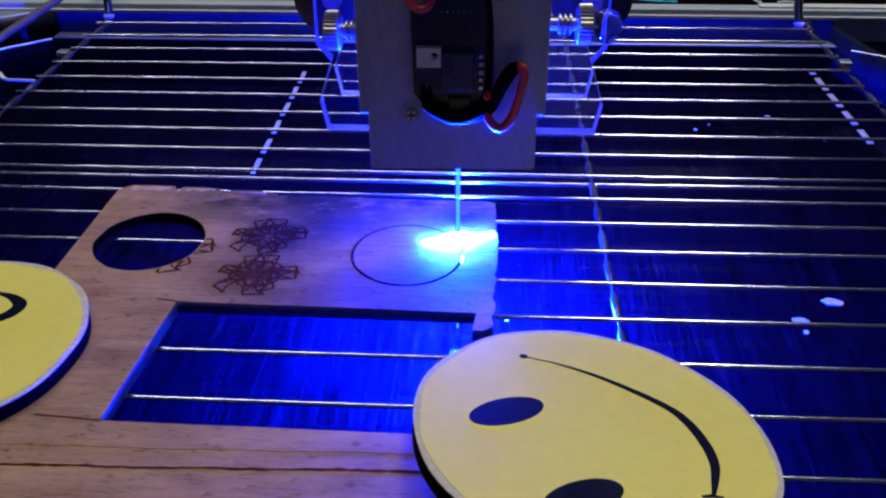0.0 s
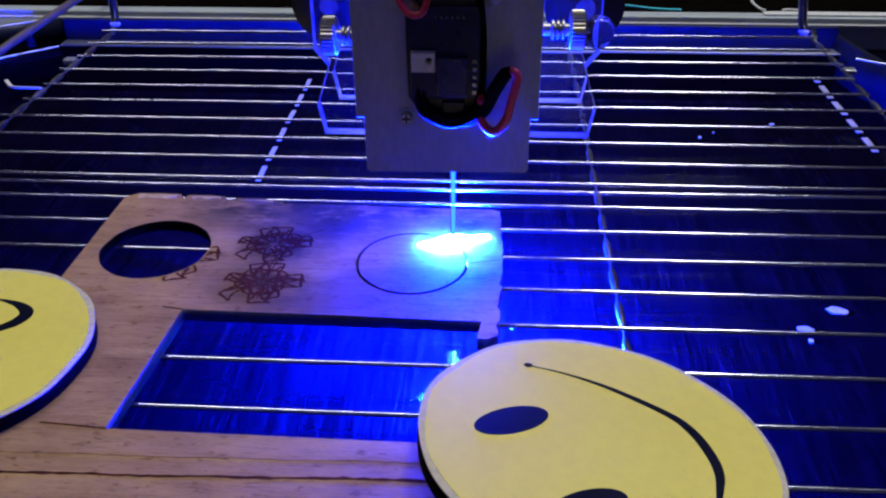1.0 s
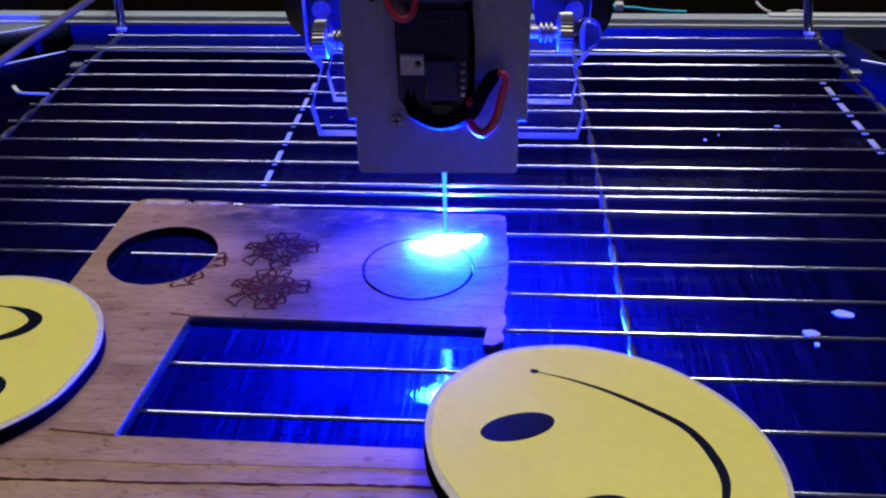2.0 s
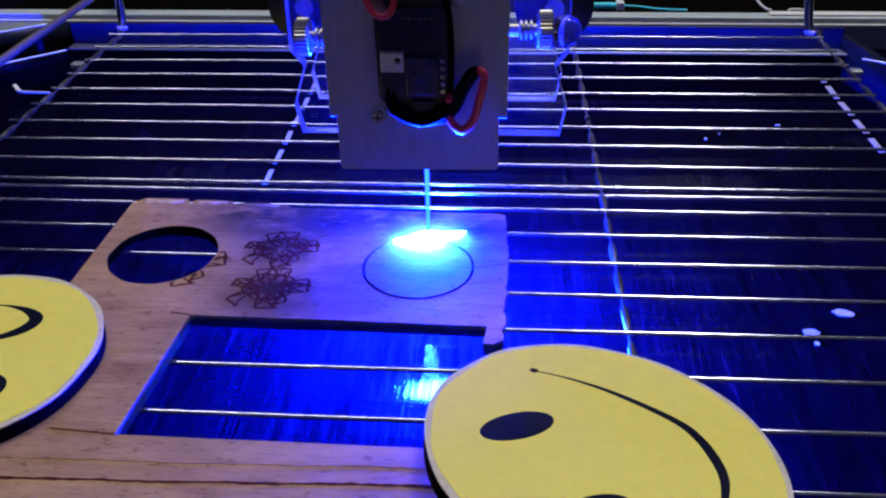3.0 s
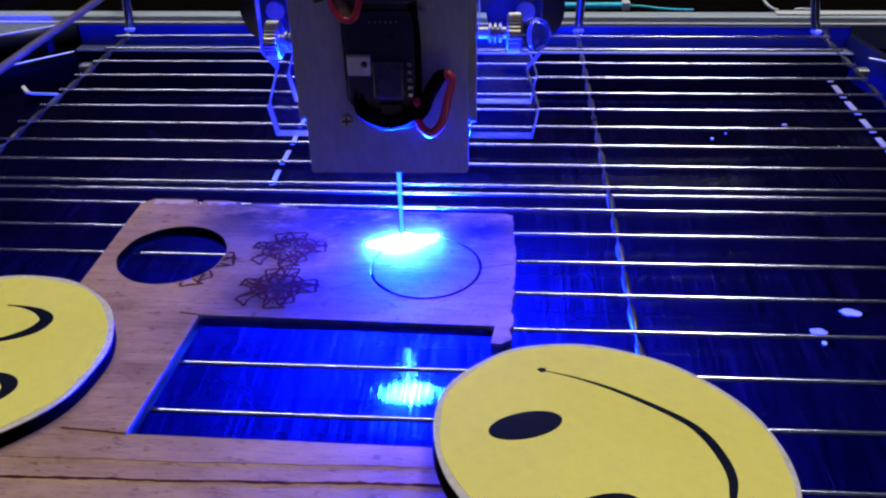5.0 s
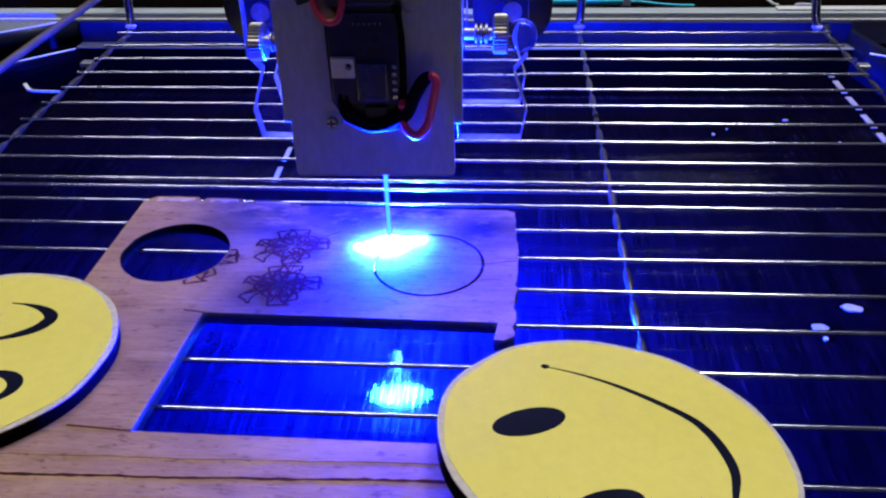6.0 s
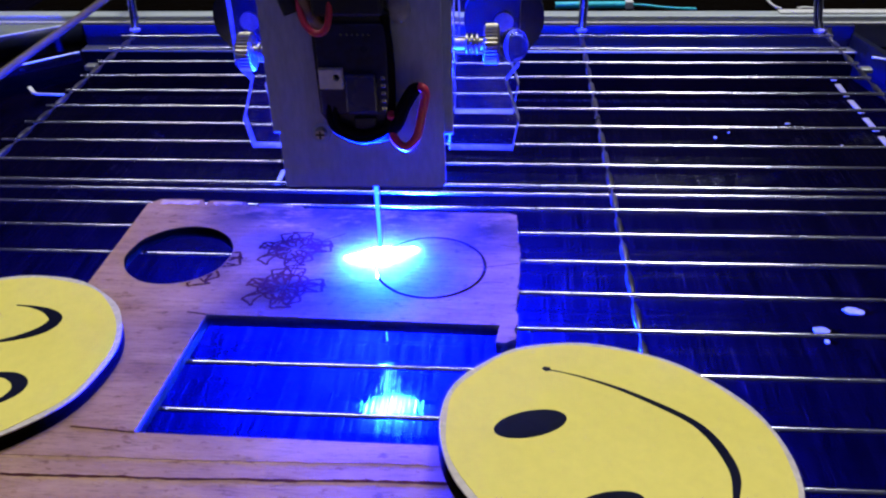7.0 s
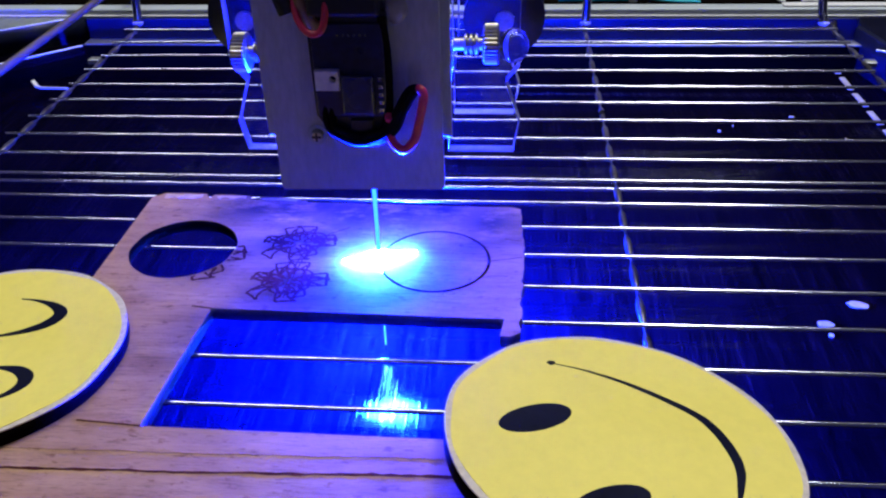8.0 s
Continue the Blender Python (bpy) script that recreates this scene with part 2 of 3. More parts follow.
def circle(x, y, r, n=64, wobble=0.0, seed=0):
    rnd = random.Random(seed)
    ph = [rnd.uniform(0, 6.28) for _ in range(4)]
    out = []
    for k in range(n):
        a = 2 * math.pi * k / n
        q = r + wobble * sum(math.sin((j + 3) * 2 * a + ph[j]) for j in range(4)) / 2
        out.append((x + q * math.cos(a), y + q * math.sin(a)))
    return out


def ribbon(bm, pts, width, z, h=0.0024):
    """A flat burnt or printed stroke on a surface: width one number or one for each point."""
    ws = [width] * len(pts) if isinstance(width, (int, float)) else width
    pts = [Vector((p[0], p[1], 0)) for p in pts]
    rows = []
    for i, p in enumerate(pts):
        d = pts[min(i + 1, len(pts) - 1)] - pts[max(i - 1, 0)]
        n = Vector((-d.y, d.x, 0)).normalized() * ws[i] / 2
        rows.append([bm.verts.new((v + Vector((0, 0, zz))) * U) for v, zz in
                     ((p + n, z), (p + n, z + h), (p - n, z + h), (p - n, z))])
    for a, b in zip(rows, rows[1:]):
        for k in range(3):
            bm.faces.new((a[k], b[k], b[k + 1], a[k + 1]))
    bm.faces.new(rows[0])
    bm.faces.new(rows[-1][::-1])
    return bm


Z_BASE = -1.85
Z_WOOD = 0.15

# ---- the room ----
room_lo, room_hi = (-1.25, -0.95, -0.78), (1.15, 1.25, 1.72)


def slab(name, lo, hi, material, label):
    bm = bmesh.new()
    box(bm, [c / U for c in lo], [c / U for c in hi])
    return thing(name, bm, material, label, name.split("_")[0], kind="structure")


def build_room():
    x0, y0, z0 = room_lo
    x1, y1, z1 = room_hi
    slab("floor", (x0, y0, z0 - 0.1), (x1, y1, z0), M_DARK, "plain dark floor of the workroom")
    slab("ceiling", (x0, y0, z1), (x1, y1, z1 + 0.1), M_WALL, "plain grey ceiling of the workroom")
    slab("wall_north", (x0, y1, z0), (x1, y1 + 0.1, z1), M_DARK, "plain dark wall behind the machine")
    slab("wall_south", (x0, y0 - 0.1, z0), (x1, y0, z1), M_WALL, "plain grey wall of the workroom")
    slab("wall_west", (x0 - 0.1, y0, z0), (x0, y1, z1), M_WALL, "plain grey wall of the workroom")
    slab("wall_east", (x1, y0, z0), (x1 + 0.1, y1, z1), M_WALL, "plain grey wall of the workroom")


def build_table():
    bm = bmesh.new()
    box(bm, (-34, -22, Z_BASE - 1.6), (28, 44, Z_BASE), 0.08)
    table = holder("work_table", pose(0, 0, 0), "dark brown work table with a brushed glossy top", "table", kind="structure")
    part("tabletop", bm, M_BASE, table)
    for x in (-31, 25):
        for y in (-19, 41):
            bm = bmesh.new()
            box(bm, (x - 1.4, y - 1.4, -0.78 / U), (x + 1.4, y + 1.4, Z_BASE - 1.6), 0.1)
            part("leg", bm, M_DARK, table)


build_room()
build_table()

# ---- the wire rack ----
BAR_R, RAIL_R = 0.040, 0.085
RACK_TOP = -0.07
RAIL_Z = RACK_TOP - 2 * BAR_R - RAIL_R + 0.02
RAILS = (-13.84, 0.06, 7.31)


def build_rack():
    rack = holder("wire_rack", pose(0, 0, 0), "chromed wire oven rack lying over the table as cutting bed", "rack")
    places = [-9.1, -8.08, -7.07, -6.06, -5.0, -3.95, -2.91, -1.93, -0.95, 0.0, 0.92, 1.87, 2.83, 3.82, 4.82, 5.84, 6.87, 7.94, 9.02, 10.11, 11.25]
    rnd = random.Random(4)
    crossings = [y + (BAR_R - RACK_TOP) * (y + 13.8) / 8.36 for y in places]
    for y in places:
        bm = bmesh.new()
        sag = rnd.uniform(-0.012, 0.012)
        lift = rnd.uniform(-0.015, 0.0)
        y += (BAR_R - RACK_TOP) * (y + 13.8) / 8.36
        zb = RACK_TOP - BAR_R
        pts = [(-13.8 - rnd.uniform(0.1, 0.3), y + 0.05 - 0.012 * max(0.0, y), zb), (-9, y + 0.02 + sag * 0.5 - (0.1 if -2 < y < -1.5 else 0), zb + lift), (-4, y - sag, zb),
               (0, y, zb), (4, y + 0.02 + sag, zb + lift * 0.5), (7.2 + rnd.uniform(0.08, 0.2), y + 0.06, zb)]
        tube(bm, spline(pts, 4), BAR_R, 12)
        part("bar", bm, M_STEEL, rack, smooth=50)
    for x in RAILS:
        bm = bmesh.new()
        line, radii = [(x, -9.6, RAIL_Z)], [0.06]
        for a, b in zip(crossings, crossings[1:]):
            for f, r in ((0.0, 0.016), (0.12, 0.022), (0.26, 0.060), (0.5, 0.074), (0.74, 0.066), (0.90, 0.030)):
                line.append((x, a + (b - a) * f, RAIL_Z + 0.012 * math.sin(f * math.pi)))
                radii.append(r)
        line += [(x, crossings[-1], RAIL_Z), (x, 11.75, RAIL_Z + 0.06), (x, 11.9, RAIL_Z + 0.25)]
        tube(bm, line, radii + [0.06, 0.085, 0.085], 12)
        part("rail", bm, M_RAIL, rack, smooth=50)
        bm = bmesh.new()
        lean = -0.36 if x > 5 else 0.04 if x > -5 else 0.12
        hx = x - 0.27 if x > 5 else x if x > -5 else x + 0.02
        tube(bm, spline([(hx, 11.9, 0.0), (hx + lean * 0.25, 11.93, 0.3), (hx + lean * 0.45, 11.93, 0.7), (hx + lean * 0.7, 11.93, 1.05), (hx + lean * 1.4, 11.93, 1.3)], 5), 0.13, 14)
        hook = part("hook", bm, M_CHROME, rack, "polished upright wire hook", smooth=50)
        bm = bmesh.new()
        tube(bm, [(hx, 11.88, -0.1), (hx, 11.89, -0.02), (hx, 11.9, 0.03)], [0.11, 0.17, 0.13], 14)
        part("hook_cap", bm, M_WHITE, hook, "pale end cap", smooth=50)
    bm = bmesh.new()
    tube(bm, spline([(6.75, 11.93, 1.2), (6.5, 11.93, 1.36), (6.0, 11.93, 1.42), (3, 11.95, 1.42), (-3, 11.95, 1.42),
                     (-9, 11.95, 1.42), (-12.8, 11.93, 1.42), (-13.2, 11.93, 1.38), (-13.5, 11.93, 1.2)], 5), 0.13, 12)
    part("back_rail", bm, M_CHROME, rack, smooth=50)
    bm = bmesh.new()
    z = RAIL_Z - RAIL_R - 0.045
    tube(bm, [(-14.4, 2.16, z), (-6, 2.13, z), (0, 2.13, z), (7.5, 2.2, z)], 0.05, 10)
    part("cross_brace", bm, M_STEEL, rack, smooth=50)
    for x in (-14.1, 7.5):
        bm = bmesh.new()
        box(bm, (x - 0.16, 9.0, RAIL_Z - 0.07), (x + 0.16, 9.3, RAIL_Z + 0.07), 0.04)
        part("end_stop", bm, M_ALU, rack, "small pale stop on the rail")
    for x0, y, x1 in ((-13.84, -9.4, 7.31), (-6.5, 0.45, -4.9)):
        for x in (x0, x1):
            bm = bmesh.new()
            tube(bm, [(x, y, RAIL_Z), (x, y, Z_BASE)], 0.06, 10)
            part("foot", bm, M_BURNT_FILL, rack, smooth=50)


build_rack()


# ---- tray rim, frame and what lies behind ----
def build_tray():
    tray = holder("drip_tray", pose(0, 0, 0), "dark glossy enamelled tray rim standing round the rack", "tray")
    bm = bmesh.new()
    box(bm, (-16.2, 13.25, Z_BASE), (8.6, 13.45, -0.32), 0.05)
    part("back_wall", bm, M_TRAY, tray)
    # Added near-black strip: hides the lit wall, so the space below stays dark.
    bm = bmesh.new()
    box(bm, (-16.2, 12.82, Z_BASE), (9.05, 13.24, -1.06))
    part("dark_filler", bm, M_BURNT_FILL, tray, "added black strip that keeps the space under the ledge dark")
    bm = bmesh.new()
    box(bm, (-16.2, 12.75, -1.06), (9.1, 13.25, -1.0), 0.02)
    part("ledge", bm, M_ALU, tray, "pale metal ledge of the tray")
    for (xa, ya), (xb, yb), top in (((-16.15, 12.55), (-18.6, 10.45), -1.0), ((-17.3, 15.7), (-21.0, 13.15), -1.0)):
        n = Vector((ya - yb, xb - xa)).normalized() * 0.12
        bm = sheet([[(xa, ya), (xb, yb), (xb + n.x, yb + n.y), (xa + n.x, ya + n.y)]], Z_BASE, top)
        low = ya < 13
        # Low wall is near black so that darkness shows below its lip.
        side = part("side_wall", bm, [M_BURNT_FILL, M_BURNT_FILL] if low else [M_TRAY, M_TRAY], tray)
        if low:
            bm = sheet([[(xa, ya - 0.04), (xb, yb - 0.04), (xb + n.x, yb + n.y), (xa + n.x, ya + n.y)]], top - 0.26, top)
            part("enamel_lip", bm, [M_TRAY, M_TRAY], side, "glossy dark blue enamel lip")
        bm = bmesh.new()
        tube(bm, [(xa, ya, top), (xb, yb, top)], 0.035, 8)
        part("rolled_rim", bm, M_ALU, side, "bright rolled rim", smooth=50)
    bm = bmesh.new()
    tube(bm, [(8.45, 11.2, -0.6), (9.3, 10.75, -0.62), (10.6, 10.3, -0.66)], 0.035, 8)
    part("rolled_rim", bm, M_ALU, tray, "bright rolled rim", smooth=50)
    bm = sheet([[(8.5, 13.4), (8.9, 11.4), (9.9, 8.0), (10.1, 8.05), (9.1, 11.5), (8.7, 13.5)]], Z_BASE, -0.6)
    part("side_wall", bm, [M_TRAY, M_TRAY], tray)


def build_frame():
    bm = bmesh.new()
    box(bm, (-24, 15.6, Z_BASE), (20, 16.18, -0.75), 0.06)
    fr = holder("frame_bar", pose(0, 0, 0), "pale aluminium profile of the machine frame on the table", "frame")
    part("profile", bm, M_FRAME, fr)
    bm = bmesh.new()
    box(bm, (7.0, 15.75, -0.75), (20, 16.12, -0.68), 0.03)
    part("cover_strip", bm, M_WHITE, fr, "white cover strip")
    bm = sheet([[(-17.45, 15.55), (-21.2, 13.25), (-24, 11.3), (-24, 15.55)]], Z_BASE, -1.02)
    part("corner_plate", bm, [M_DULL, M_DULL], fr, "dull grey corner plate")
    bm = bmesh.new()
    box(bm, (-24, 15.5, -1.05), (20, 15.62, -0.95), 0.02)
    part("lip", bm, M_WHITE, fr)


def build_side_rod():
    bm = bmesh.new()
    tube(bm, [(-15.6, 3.0, 0.35), (-15.45, 22.0, 0.35)], 0.115, 14)
    thing("guide_rod", bm, M_ROD, "dull steel guide rod running beside the rack", "rod", smooth=50)


def build_cable():
    cable = holder("connector_cable", pose(0, -0.4 * U, 0), "cyan connector with thin blue cable on the frame bar", "cable")
    z = -0.76
    # Guessed box with lid, near black, fills the dark space behind the bar.
    bm = bmesh.new()
    box(bm, (-20, 16.55, Z_BASE), (16, 20.0, -0.88), 0.1)
    rear = holder("rear_box", pose(0, 0, 0), "added low black box filling the dark space behind the frame bar", "box")
    part("body", bm, M_BURNT_FILL, rear)
    bm = bmesh.new()
    box(bm, (-19.9, 16.68, -0.88), (15.9, 19.9, -0.862))
    part("lid", bm, M_BURNT_FILL, rear)
    bm = bmesh.new()
    tube(bm, [(-0.5, 17.25, z), (1.95, 17.3, z)], 0.12, 14)
    part("sleeve", bm, M_CYAN, cable, "bright cyan sleeve", smooth=40)
    bm = bmesh.new()
    box(bm, (1.95, 17.1, z - 0.12), (2.22, 17.5, z + 0.16), 0.03)
    part("plug", bm, M_WHITE, cable, "white plastic plug")
    bm = bmesh.new()
    tube(bm, spline([(2.2, 17.3, z), (2.7, 17.28, z - 0.02), (3.2, 17.2, z - 0.06), (3.8, 17.1, z - 0.075), (4.4, 17.05, z - 0.075)], 6), 0.045, 8)
    part("lead", bm, M_CYAN, cable, smooth=60)


def build_loose_wires():
    for pts in (((7.3, 17.05, -0.84), (7.15, 17.1, -0.82), (7.0, 17.3, -0.75), (6.95, 17.7, -0.70)), ((7.85, 17.05, -0.84), (8.1, 17.08, -0.82), (8.5, 17.05, -0.84))):
        bm = bmesh.new()
        tube(bm, spline([(x, y - 0.35, z) for x, y, z in pts], 5), 0.05, 8)
        thing("loose_wire", bm, M_WHITE, "short pale wire end lying on the black box", "wire", "loose wires", smooth=60)
    bm = bmesh.new()
    tube(bm, [(-6, 18.6, -0.70), (9, 18.4, -0.70)], 0.17, 12)
    thing("dark_cable", bm, M_ROD, "dull brown cable running along the black box", "cable", smooth=60)


def build_clip():
    bm = bmesh.new()
    ribbon(bm, [(-15.28, 7.72), (-14.98, 7.34), (-14.82, 7.24), (-14.05, 7.2)], [0.1, 0.1, 0.05, 0.04], -0.3, 0.05)
    thing("wire_clip", bm, M_WHITE, "bent pale clip beside the rack's rail", "clip")


build_cable()
build_loose_wires()
build_clip()
build_tray()
build_frame()
build_side_rod()


def build_tapes(x, first, last, w):
    """Short pieces of tape in one line, one under each gap of the rack."""
    ys = [-0.95, 0.0, 0.92, 1.87, 2.83, 3.82, 4.82, 5.84, 6.87, 7.94, 9.02, 10.11, 11.25]
    feet = [-13.8 + (y + 13.8) * 1.207 for y in ys]
    rnd = random.Random(int(x * 10))
    for a, b in zip(feet, feet[1:]):
        y0, y1 = a + (b - a) * 0.06, a + (b - a) * rnd.uniform(0.74, 0.84)
        if first < (y0 + y1) / 2 < last:
            k = rnd.uniform(-0.012, 0.012)
            bm = sheet([[(x - w + k, y0), (x + w + k, y0 + 0.02), (x + w - k, y1), (x - w - k, y1 - 0.02)]], Z_BASE, Z_BASE + 0.02)
            thing("tape_piece", bm, [M_SCRAP, M_SCRAP], "short white piece of tape stuck on the dark table", "tape", "tape pieces")


build_tapes(-7.95, 5.0, 12.6, 0.06)
build_tapes(8.04, 7.0, 13.4, 0.085)


def build_chips():
    rnd = random.Random(3)
    for x, y, rx, ry, a in ((4.70, 0.3, 0.25, 0.11, -14), (3.9, -0.36, 0.19, 0.10, 0), (3.92, -0.70, 0.05, 0.06, 0), (3.58, 8.25, 0.05, 0.05, 0), (4.01, 8.59, 0.03, 0.022, 0),
                            (5.75, 9.22, 0.09, 0.028, 10), (-1.62, -0.55, 0.1, 0.05, 60), (6.85, 7.75, 0.025, 0.10, 30)):
        pts = []
        for k in range(14):
            t = 2 * math.pi * k / 14
            q = rnd.uniform(0.8, 1.1) * (0.75 if abs(t - math.pi) < 0.6 else 1)
            u, v = rx * q * math.cos(t), ry * q * math.sin(t)
            c, w = math.cos(radians(a)), math.sin(radians(a))
            pts.append((x + u * c - v * w, y + u * w + v * c))
        bm = sheet([pts], Z_BASE, Z_BASE + 0.03)
        thing("paper_scrap", bm, [M_SCRAP, M_SCRAP], "small pale paper scrap lying on the dark table", "scrap", "scraps on the table")


build_chips()


# ---- the plywood board ----
BOARD_RIM = [(-9.23, 0.66), (-9.02, 0.83), (-8.6, 0.85), (-8.17, 0.82), (-8.06, 0.66), (-8.0, 0.80), (-7.6, 0.80), (-7.26, 0.76), (-7.2, 0.62),
             (-7.05, 0.60), (-7.03, 0.72), (-6.5, 0.70), (-6.15, 0.67), (-6.05, 0.54), (-5.5, 0.55), (-4.2, 0.52), (-3.0, 0.49), (-2.05, 0.48), (-1.92, 0.40),
             (-1.90, -0.3), (-1.87, -1.2), (-1.90, -2.1), (-1.93, -2.75), (-1.95, -3.38), (-2.10, -3.47), (-2.25, -3.45), (-2.19, -3.03), (-4.5, -2.98), (-6.94, -2.94), (-7.03, -4.3), (-7.12, -5.62), (-4.6, -5.65), (-2.3, -5.68), (-1.95, -5.70), (-1.93, -8.6), (-9.35, -8.7), (-9.30, -4.0)]
CUT = (-3.415, -1.395)


def build_board():
    board = holder("plywood_board", pose(0, 0, 0), "scorched plywood sheet with cut openings lying on the rack", "board")
    rnd = random.Random(17)
    rim = []
    for (xa, ya), (xb, yb) in zip(BOARD_RIM, BOARD_RIM[1:] + BOARD_RIM[:1]):
        n = max(1, int(math.hypot(xb - xa, yb - ya) / 0.12))
        rough = 0.030 if max(xa, xb) > -1.97 and ya > -3.4 else 0.010 if ya > 0.3 else 0.003
        for k in range(n):
            q = rnd.uniform(-rough, rough)
            rim.append((xa + (xb - xa) * k / n + q, ya + (yb - ya) * k / n + rnd.uniform(-rough, rough)))
    bm = sheet([rim, circle(-7.99, -1.16, 0.956, 72, 0.006, 2), circle(*CUT, 0.968, 80)], RACK_TOP, Z_WOOD)
    for f in bm.faces:
        c = f.calc_center_median() / U
        if f.material_index == 1 and math.hypot(c.x + 7.99, c.y + 1.16) < 1.02:
            f.material_index = 2
    part("sheet", bm, [M_WOOD, M_EDGE, M_BURNT_FILL], board)
    z = Z_WOOD - 0.002
    for pts, w in (([(-7.28, -2.88), (-7.1, -2.91), (-6.94, -2.94)], 0.035),
                   ([(-8.05, -5.55), (-7.6, -5.58), (-7.12, -5.62)], 0.03),
                   ([(-2.43, -1.38), (-2.2, -1.33), (-1.89, -1.25)], 0.02),
                   ([(-2.22, -0.66), (-2.08, -0.70), (-1.92, -0.72)], 0.018),
                   ([(-2.5, -1.86), (-2.35, -1.84), (-2.15, -1.85)], 0.014)):
        bm = bmesh.new()
        ribbon(bm, spline(pts, 4), w, z)
        part("burnt_line", bm, M_CHAR, board)
    rnd = random.Random(8)
    for y0, y1, w in ((-6.47, -6.30, 0.046), (-6.12, -6.02, 0.009)):
        bm = bmesh.new()
        n = 60
        pts = [(-9.3 + 7.3 * k / n, y0 + (y1 - y0) * k / n + 0.006 * math.sin(k * 0.45) + 0.008 * math.sin(k * 0.17) + rnd.uniform(-0.007, 0.007)) for k in range(n + 1)]
        ribbon(bm, pts, [w * rnd.uniform(0.6, 1.3) for _ in pts], z)
        part("burnt_line", bm, M_CHAR, board)
    for k, (x, y, rx, ry, turn, hole) in enumerate(((-5.92, -0.92, 0.66, 0.56, 0.06, None), (-5.85, -2.13, 0.66, 0.58, 0.0, None),
                                                    (-7.52, -1.46, 0.72, 0.68, 0.15, (-7.99, -1.165, 0.968)))):
        part("engraving", rosette(x, y, rx, ry, turn, k, hole, z), M_CHAR, board, "fine burnt knotwork rosette")["kind"] = "stuff"
    rnd = random.Random(31)
    for x0, x1, y0, y1 in ((-8.98, -8.22, 0.66, 0.80), (-7.92, -7.34, 0.66, 0.755), (-6.98, -6.3, 0.60, 0.665)):
        far = [(x0 + (x1 - x0) * k / 8, y1 - rnd.uniform(0.0, 0.03)) for k in range(9)]
        near = [(x1 - (x1 - x0) * k / 8, y0 + rnd.uniform(-0.04, 0.04)) for k in range(9)]
        part("torn_veneer", sheet([near + far], Z_WOOD, Z_WOOD + 0.006), [M_PALE, M_PALE], board, "pale torn strip of bare veneer")
    bm = bmesh.new()
    for dx in (-0.03, 0.03):
        ribbon(bm, spline([(-5.72 + dx, -1.15), (-5.78 + dx, -1.5), (-5.83 + dx, -2.1), (-5.86 + dx, -2.6)], 5), 0.022, z + 0.0006)
    ribbon(bm, spline([(-5.45, -0.62), (-5.28, -0.5), (-5.08, -0.36)], 4), 0.02, z)
    part("engraving", bm, M_CHAR, board, "burnt stem lines")["kind"] = "stuff"
    return board


BLADES = [(207, 0.25, 1.12, 0.17, 0.30), (178, 0.25, 1.0, 0.10, -0.25), (152, 0.35, 0.98, 0.15, 0.25), (118, 0.35, 1.0, 0.17, -0.2), (70, 0.4, 1.02, 0.22, 0.25),
          (27, 0.3, 1.03, 0.14, -0.2), (-8, 0.4, 1.0, 0.18, 0.2), (-46, 0.3, 0.86, 0.14, -0.3), (-97, 0.35, 1.0, 0.20, 0.25)]  # angle, from, to, half width, bend


def rosette(x, y, rx, ry, turn, seed, hole, z):
    """Bent ribbon ends round a knot of crossing arcs."""
    rnd = random.Random(seed + 40)
    strokes = []
    for deg, r0, r1, w, bend in BLADES:
        left, right = [], []
        for k in range(6):
            f = k / 5
            a = radians(deg) + turn + bend * f * f
            q = r0 + (r1 - r0) * f
            half = w * (0.8 - 0.7 * f + 1.2 * f * f)
            c = Vector((q * math.cos(a), q * math.sin(a)))
            side = Vector((-math.sin(a), math.cos(a))) * half
            left.append(tuple(c + side))
            right.append(tuple(c - side))
        a = radians(deg) + turn + bend
        tip = (r1 * 0.98 * math.cos(a), r1 * 0.98 * math.sin(a))
        strokes += [left, right, [left[-1], tip, right[-1]]]
        fold = [((p[0] + q[0]) / 2 + 0.25 * (p[0] - q[0]) * k, (p[1] + q[1]) / 2 + 0.25 * (p[1] - q[1]) * k) for p, q, k in zip(left[:5], right[:5], (2, 1.2, 0.2, -0.8, -1.6))]
        strokes.append([(0.12 * math.cos(a), 0.12 * math.sin(a))] + fold)
    for k in range(9):
        a = turn + 2 * math.pi * k / 9 + rnd.uniform(-0.2, 0.2)
        c, r = rnd.uniform(0.25, 0.5), rnd.uniform(0.22, 0.36)
        strokes.append([(c * math.cos(a) + r * math.cos(a + t), c * math.sin(a) + r * math.sin(a + t)) for t in (-2.2, -1.4, -0.6, 0.2, 1.0, 1.8, 2.5)])
    bm = bmesh.new()
    for j, st in enumerate(strokes):
        pts = [(x + rx * p[0], y + ry * p[1]) for p in spline([(*p, 0) for p in st], 5)]
        run = []
        for p in pts + [None]:
            if p is not None and (hole is None or math.hypot(p[0] - hole[0], p[1] - hole[1]) > hole[2]):
                run.append(p)
            else:
                if len(run) > 2:
                    ribbon(bm, run, [0.043 * rnd.uniform(0.7, 1.4) for _ in run], z + 0.00002 * j)
                run = []
    return bm


board = build_board()


